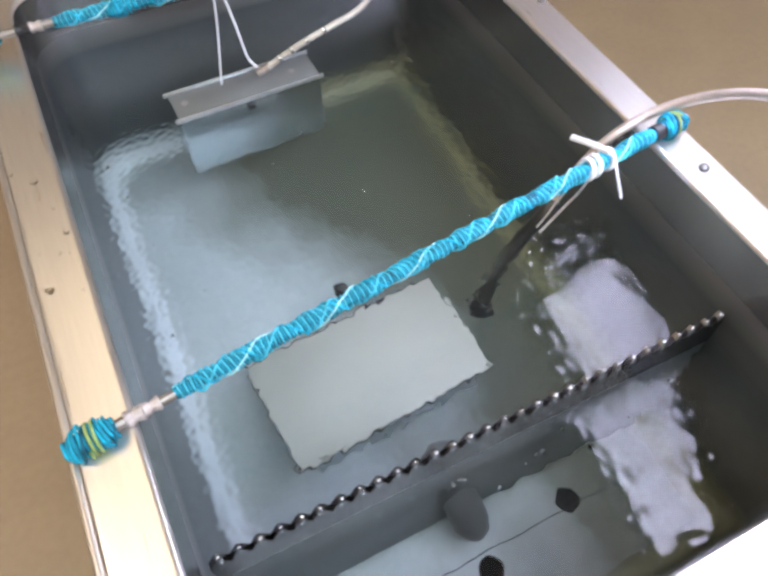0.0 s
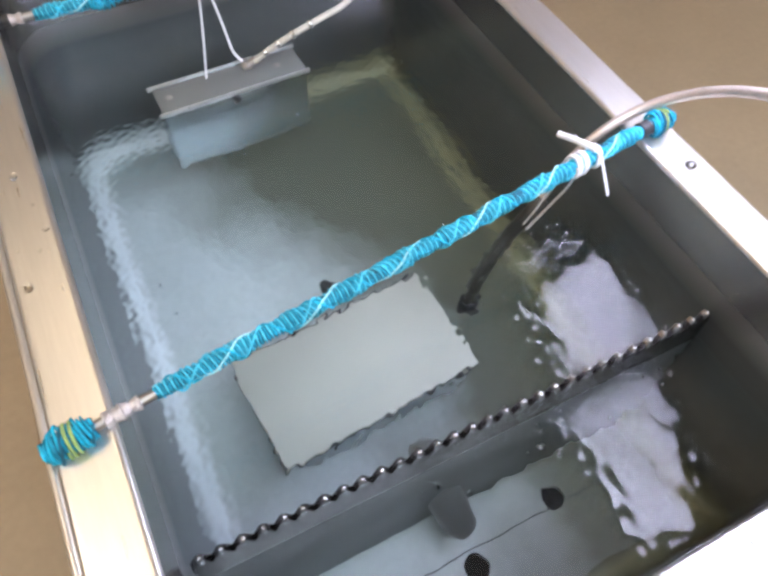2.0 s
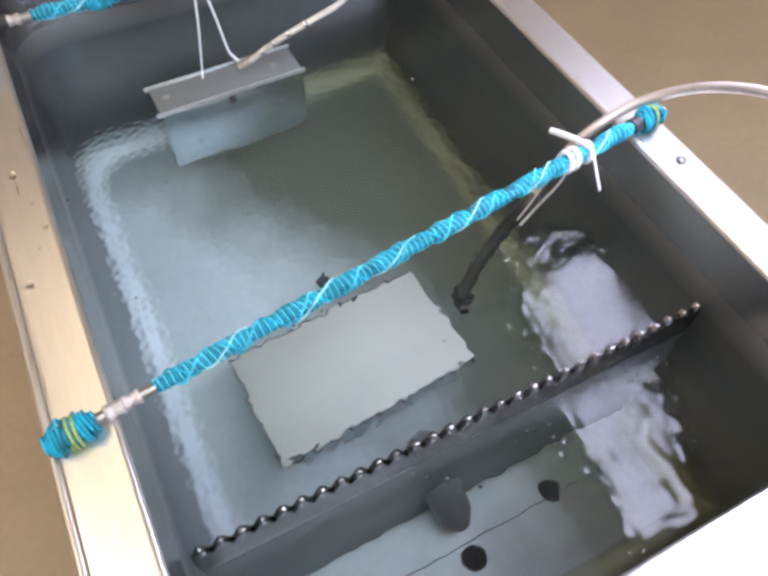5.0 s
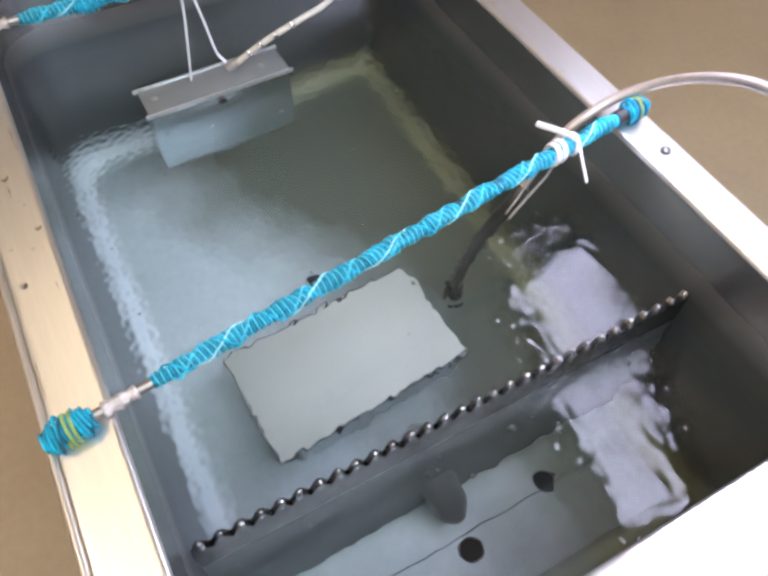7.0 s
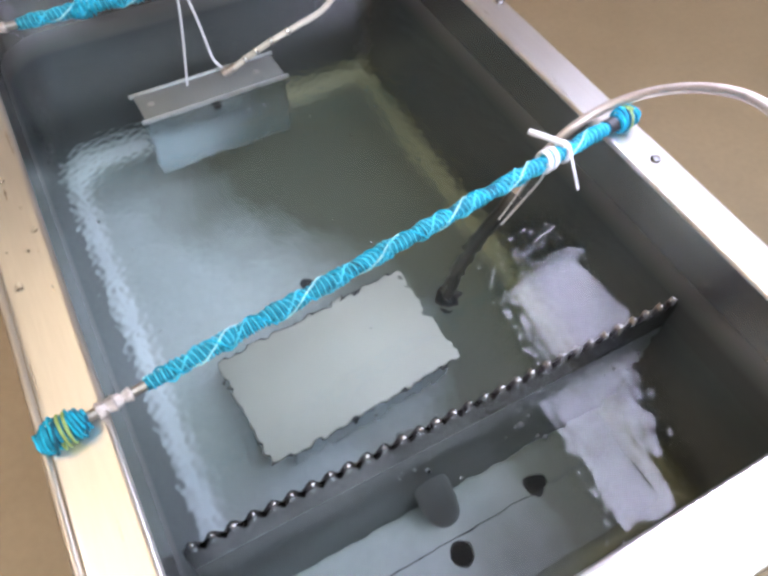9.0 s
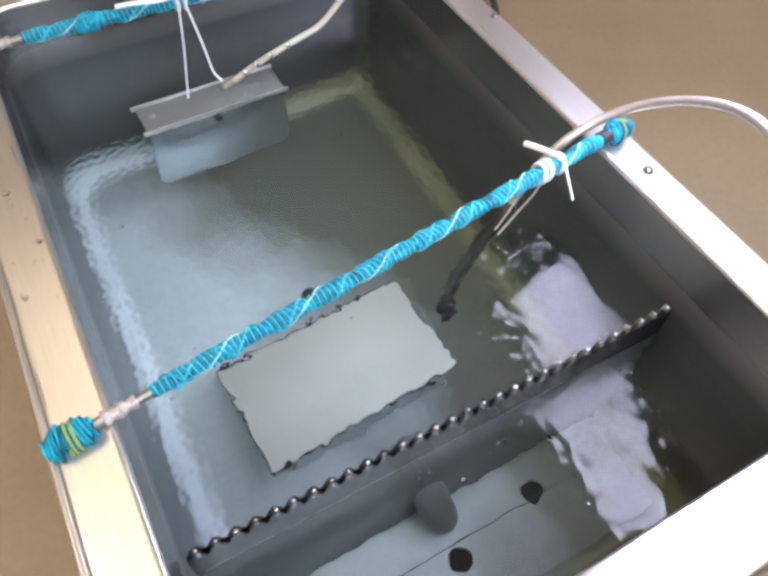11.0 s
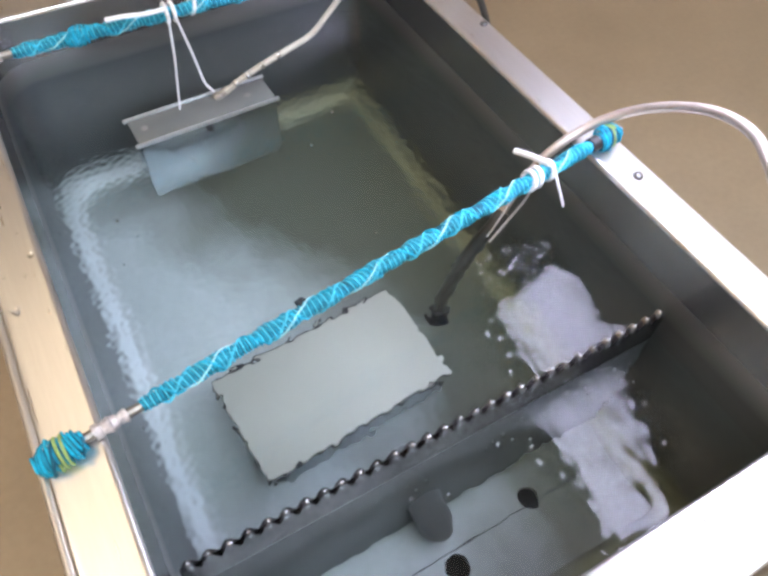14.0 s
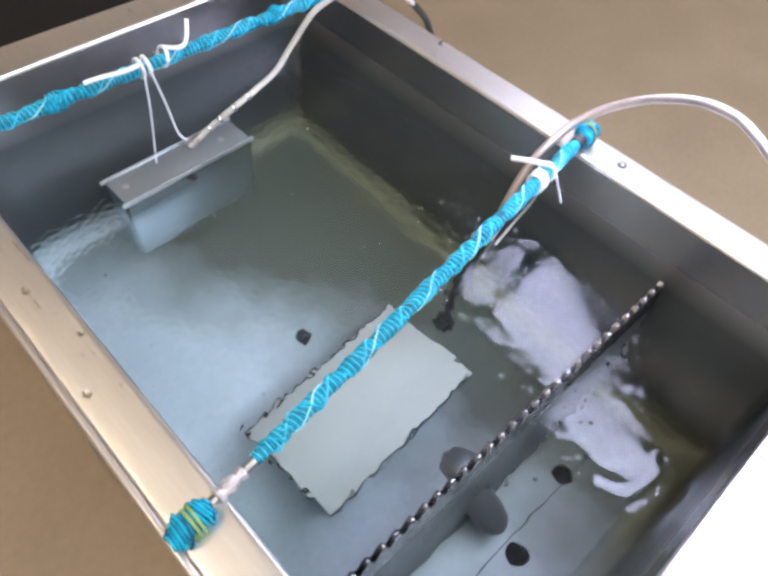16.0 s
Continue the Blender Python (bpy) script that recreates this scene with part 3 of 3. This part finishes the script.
def cable_tie_back():
    k = Vector((0.185, 0.6685, 0.029))
    t = thing("cable_tie", "white nylon cable tie hanging the steel box from the rod", "cable tie", k, "cable ties")
    for dx in (-0.004, 0.003):
        ring = [(dx, 0.0095 * math.cos(a), 0.0095 * math.sin(a)) for a in (math.tau * i / 16 for i in range(17))]
        part("loop", tube(bmesh.new(), ring, 0.0021, 8, 0.6), NYLON, t)
    strap("hanger", t, [(-0.004, -0.009, 0), (-0.008, -0.011, -0.04), (-0.015, -0.011, -0.092), (-0.017, -0.011, -0.108)], 0.0018)
    strap("hanger", t, [(0.003, -0.009, 0), (0.011, -0.008, -0.045), (0.017, -0.006, -0.084), (0.022, -0.005, -0.096), (0.029, -0.006, -0.107)], 0.0018)
    strap("tail", t, [(-0.006, -0.006, 0.008), (-0.025, -0.012, 0.012), (-0.045, -0.010, 0.014), (-0.062, -0.008, 0.014)], 0.0021)
    strap("tail", t, [(0.026, 0.0, 0.011), (0.040, -0.008, 0.010), (0.050, -0.004, 0.014), (0.062, 0.012, 0.022)], 0.0021)
    ring = [(0.024 + 0.003 * math.sin(a), 0.0095 * math.cos(a) + 0.003, 0.0095 * math.sin(a)) for a in (math.tau * i / 16 for i in range(17))]
    part("loop", tube(bmesh.new(), ring, 0.0019, 8, 0.6), NYLON, t)


def sensor_box():
    t = thing("hanging_box", "flat grey steel box hung just under the water", "steel box", (0.188, 0.646, -0.080))
    m = pose(0, 0, 0, 0, 0, 1.0)
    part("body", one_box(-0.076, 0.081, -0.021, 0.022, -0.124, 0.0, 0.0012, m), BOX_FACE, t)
    for y0, y1 in ((-0.0235, -0.021), (0.021, 0.0235)):
        part("flange", one_box(-0.081, 0.084, y0, y1, -0.004, 0.0035, 0.0006, m), STEEL_RIM, t, "bright folded flange")
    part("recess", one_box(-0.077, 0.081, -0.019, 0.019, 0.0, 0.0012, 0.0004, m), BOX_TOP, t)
    for x in (-0.064, 0.055):
        part("screw", lathe(bmesh.new(), [(0.004, 0), (0.004, 0.001), (0.002, 0.0018)], pose(x, 0.0, 0.0005), 12), STEEL_ROD, t)
    part("gland", lathe(bmesh.new(), [(0.007, 0), (0.007, 0.006), (0.005, 0.008), (0.005, 0.016), (0.003, 0.018)], pose(0.022, 0.012, 0.0, 0, 60, 0), 14), STEEL_ROD, t, "steel cable gland")
    part("knob", lathe(bmesh.new(), [(0.0045, 0), (0.0045, 0.005), (0.002, 0.006)], pose(-0.0, -0.022, -0.012, 90, 0, 0), 12), RUBBER, t, "dark round knob")


def sensor_cable():
    c = thing("cable", "beige cable running from the hung box over the rim", "cable", (0.222, 0.656, -0.072))
    w = [(0.0, 0, 0), (0.018, -0.004, 0.012), (0.042, -0.012, 0.028), (0.075, -0.010, 0.036), (0.108, -0.002, 0.040), (0.135, 0.0, 0.062),
         (0.165, -0.010, 0.10), (0.205, -0.03, 0.118), (0.25, -0.045, 0.105), (0.275, -0.05, 0.085)]
    part("cord", tube(bmesh.new(), smooth_path(w, 8), 0.0033, 10), CABLE, c)
    w2 = [(0.275, -0.05, 0.085), (0.30, -0.055, 0.05), (0.318, -0.06, -0.02), (0.325, -0.07, -0.2), (0.33, -0.07, -0.6)]
    part("sleeve", tube(bmesh.new(), smooth_path(w2, 8), 0.0042, 10), HOSE_BLACK, c, "dark cable sleeve outside the tank")
    for i, x in enumerate((0.014, 0.026, 0.038, 0.05)):
        p = smooth_path(w, 8)[6 + i * 5]
        part("bead", lathe(bmesh.new(), [(0.002, -0.003), (0.0046, -0.0015), (0.0046, 0.0015), (0.002, 0.003)], Matrix.Translation(p) @ pose(0, 0, 0, 0, 65, 0), 12), TOOTH, c)


def hose():
    t = thing("water_hose", "braided steel hose leading over the rim into the water", "hose", (0.468, 0.348, 0.022))
    base = Vector((0.468, 0.348, 0.022))
    up = [(0.376, 0.353, -0.075), (0.392, 0.357, -0.055), (0.412, 0.359, -0.028), (0.433, 0.357, -0.005), (0.462, 0.352, 0.012), (0.482, 0.336, 0.031), (0.493, 0.312, 0.051),
          (0.496, 0.283, 0.070), (0.491, 0.252, 0.086), (0.478, 0.220, 0.097), (0.457, 0.192, 0.103), (0.440, 0.160, 0.100), (0.450, 0.09, 0.07), (0.52, 0.02, 0.0), (0.56, -0.02, -0.2), (0.57, -0.03, FLOOR + 0.01)]
    part("braid", tube(bmesh.new(), [p - base for p in smooth_path(up, 12)], 0.0044, 14), STEEL_HOSE, t)
    low = [(0.329, 0.357, -0.268), (0.331, 0.358, -0.235), (0.338, 0.359, -0.195), (0.355, 0.354, -0.12), (0.376, 0.353, -0.075), (0.386, 0.355, -0.064)]
    part("dip_tube", tube(bmesh.new(), [p - base for p in smooth_path(low, 10)], 0.0072, 14), HOSE_BLACK, t, "dark tube under the water")
    m = Matrix.Translation(Vector((0.329, 0.357, -0.262)) - base)
    part("nozzle", lathe(bmesh.new(), [(0.011, -0.012), (0.012, -0.006), (0.012, 0.006), (0.008, 0.012)], m, 18), RUBBER, t, "black nozzle")


def floor_plate():
    t = thing("submerged_box", "pale grey steel box lying under water on the basin floor", "steel box", (0.192, 0.344, BASE))
    m = pose(0, 0, 0, 0, 0, 3.9)
    part("cover_plate", one_box(-0.108, 0.108, -0.060, 0.062, 0.0755, 0.079, 0.0008, m), STEEL_PLATE, t)
    part("body", one_box(-0.084, 0.104, -0.050, 0.054, 0.0, 0.0715, 0.003, m), BOX_SIDE, t, "blue grey steel side walls")
    # Black strip just proud of the plate draws the shadow line below its edge.
    part("edge_shade", one_box(-0.1086, 0.1086, -0.0610, 0.0655, 0.0717, 0.0753, 0.001, m), RUBBER, t, "dark strip painted as the shadow line under the plate edge")


def droplet(x, y, r):
    bm = lathe(bmesh.new(), [(r, 0), (r * 0.95, r * 0.2), (r * 0.7, r * 0.42), (r * 0.3, r * 0.55)], pose(0, 0, 0), 12)
    ob = part("water_drop", bm, DROP_WATER)
    ob.location = (x, y, 0.0083 if x < 0 else 0.0003)
    ob.scale = (1, random.uniform(0.8, 1.5), 1)
    tagged(ob, "small clear water drop lying on the steel rim", "water drop", "water drops on the rim")


def black_crate():
    t = thing("dark_cabinet", "low black equipment cabinet on the floor behind the tank", "cabinet", (0.62, 2.15, FLOOR))
    part("body", one_box(-0.52, 0.28, -0.75, 0.6, 0.0, 0.27, 0.01), BLACK_MAT, t)
    part("top", one_box(-0.54, 0.30, -0.77, 0.62, 0.272, 0.30, 0.006), BLACK_MAT, t)
    part("panel", one_box(-0.50, -0.30, -0.20, 0.10, 0.302, 0.33, 0.006), CREAM, t, "cream plastic cover")


room()
# Added general fill behind the viewpoint, kept out of the water's reflections.
unseen_light(0.4, -0.75, 1.7, 1.0, CEIL_FILL)
# Unseen; placed for the gold highlight on the left rim.
unseen_light(-0.80, 1.00, 0.5, 2.6, WARM_GLOW)
# Added fill that lifts the tank's right wall; no such source is known.
unseen_light(-1.70, 0.40, 0.7, 1.2, WEST_FILL)
# Unseen; placed for the white reflection on the right rim.
unseen_light(2.80, 0.50, 0.96, 2.6, EAST_GLOW)
panel_lamp()
tank()
water_main = sheet("water_main", -0.022, W + 0.022, WEIR - 0.0025, Y1 + 0.02, WATER, 0.0013, main_swell, main_chop, WATER_MAT, "clear rippled water with a greenish tinge")
water_sump = sheet("water_sump", -0.022, W + 0.022, Y0 - 0.02, WEIR - 0.0025, SUMP, 0.0012, sump_swell, sump_chop, SUMP_WATER, "rippled water below the overflow weir")
wrapped_rod("wrapped_rod", "steel rod wound with turquoise cord across the tank", (-0.004, 0.2730, 0.0125), (0.478, 0.3365, 0.010), (0.064, 0.940),
            ((-0.080, -0.016, 0.0102, 0), (0.957, 1.01, 0.0095, 0)), "wrapped rods", TAPE)
wrapped_rod("wrapped_rod", "steel rod wound with turquoise cord holding a steel box", (-0.004, 0.674, 0.028), (0.478, 0.660, 0.028), (0.082, 0.940),
            ((-0.080, -0.016, 0.0102, 0), (0.957, 1.01, 0.0095, 0)), "wrapped rods", RUBBER, ((0.185, 0.235), (0.70, 0.735)))
cable_tie_front()
cable_tie_back()
sensor_box()
sensor_cable()
hose()
floor_plate()
for x, y, r in ((-0.008, 0.443, 0.0028), (-0.029, 0.395, 0.0030), (-0.016, 0.425, 0.0016), (-0.02, 0.505, 0.0032), (-0.008, 0.385, 0.0013),
                (-0.035, 0.52, 0.0016), (-0.012, 0.47, 0.0012), (-0.03, 0.43, 0.0012), (0.3, 0.80, 0.002), (0.105, 0.79, 0.003)):
    droplet(x, y, r)
black_crate()
bubbles = []
for k in range(14):
    r = random.uniform(0.0010, 0.0020)
    bm = lathe(bmesh.new(), [(r, 0), (r * 0.92, r * 0.4), (r * 0.65, r * 0.75), (r * 0.2, r * 0.95)], pose(0, 0, 0), 10)
    ob = part("bubble", bm, DROP_WATER)
    tagged(ob, "tiny air bubble drifting on the tank water", "bubble", "bubbles on the water")
    bubbles.append((ob, random.uniform(0.03, 0.36), random.uniform(0.30, 0.60), random.uniform(0, 6)))
splashes = []
for k in range(22):
    r = random.uniform(0.0010, 0.0026)
    bm = lathe(bmesh.new(), [(r, 0), (r * 0.92, r * 0.4), (r * 0.65, r * 0.75), (r * 0.2, r * 0.95)], pose(0, 0, 0), 10)
    ob = part("bubble", bm, DROP_WATER)
    tagged(ob, "small air bubble dancing below the overflow weir", "bubble", "bubbles below the weir")
    splashes.append((ob, random.triangular(0.12, 0.42, 0.34), WEIR - 0.009 - abs(random.gauss(0, 0.012)), random.uniform(0, 6)))


def motions():
    """The water sheets slide and sway, so that their ripples run."""
    rows_main, rows_sump = [], []
    for i in range(81):
        s = i * 0.2
        x = 0.012 * math.sin(s * 5.1) + 0.007 * math.sin(s * 8.3 + 1.0)
        y = 0.0012 * math.sin(s * 6.7 + 2.0)
        rows_main.append((s, pose(x, y, WATER + 0.0004 * math.sin(s * 7.0))))
        x = 0.012 * math.sin(s * 6.3 + 0.7) + 0.007 * math.sin(s * 9.1)
        rows_sump.append((s, pose(x, 0.0012 * math.sin(s * 7.9), SUMP + 0.0004 * math.sin(s * 8.0))))
    for ob, x, y, ph in bubbles:
        walk(ob, [(s, pose(x + 0.03 * math.sin(s * 0.35 + ph), y + 0.04 * math.cos(s * 0.3 + ph * 2), WATER + 0.0002)) for s in range(17)])
    for ob, x, y, ph in splashes:
        walk(ob, [(i * 0.5, pose(x + 0.008 * math.sin(i * 2.3 + ph), y - 0.004 + 0.004 * math.cos(i * 1.7 + ph * 2), SUMP + 0.0003)) for i in range(33)])
    walk(water_main, rows_main)
    walk(water_sump, rows_sump)


motions()
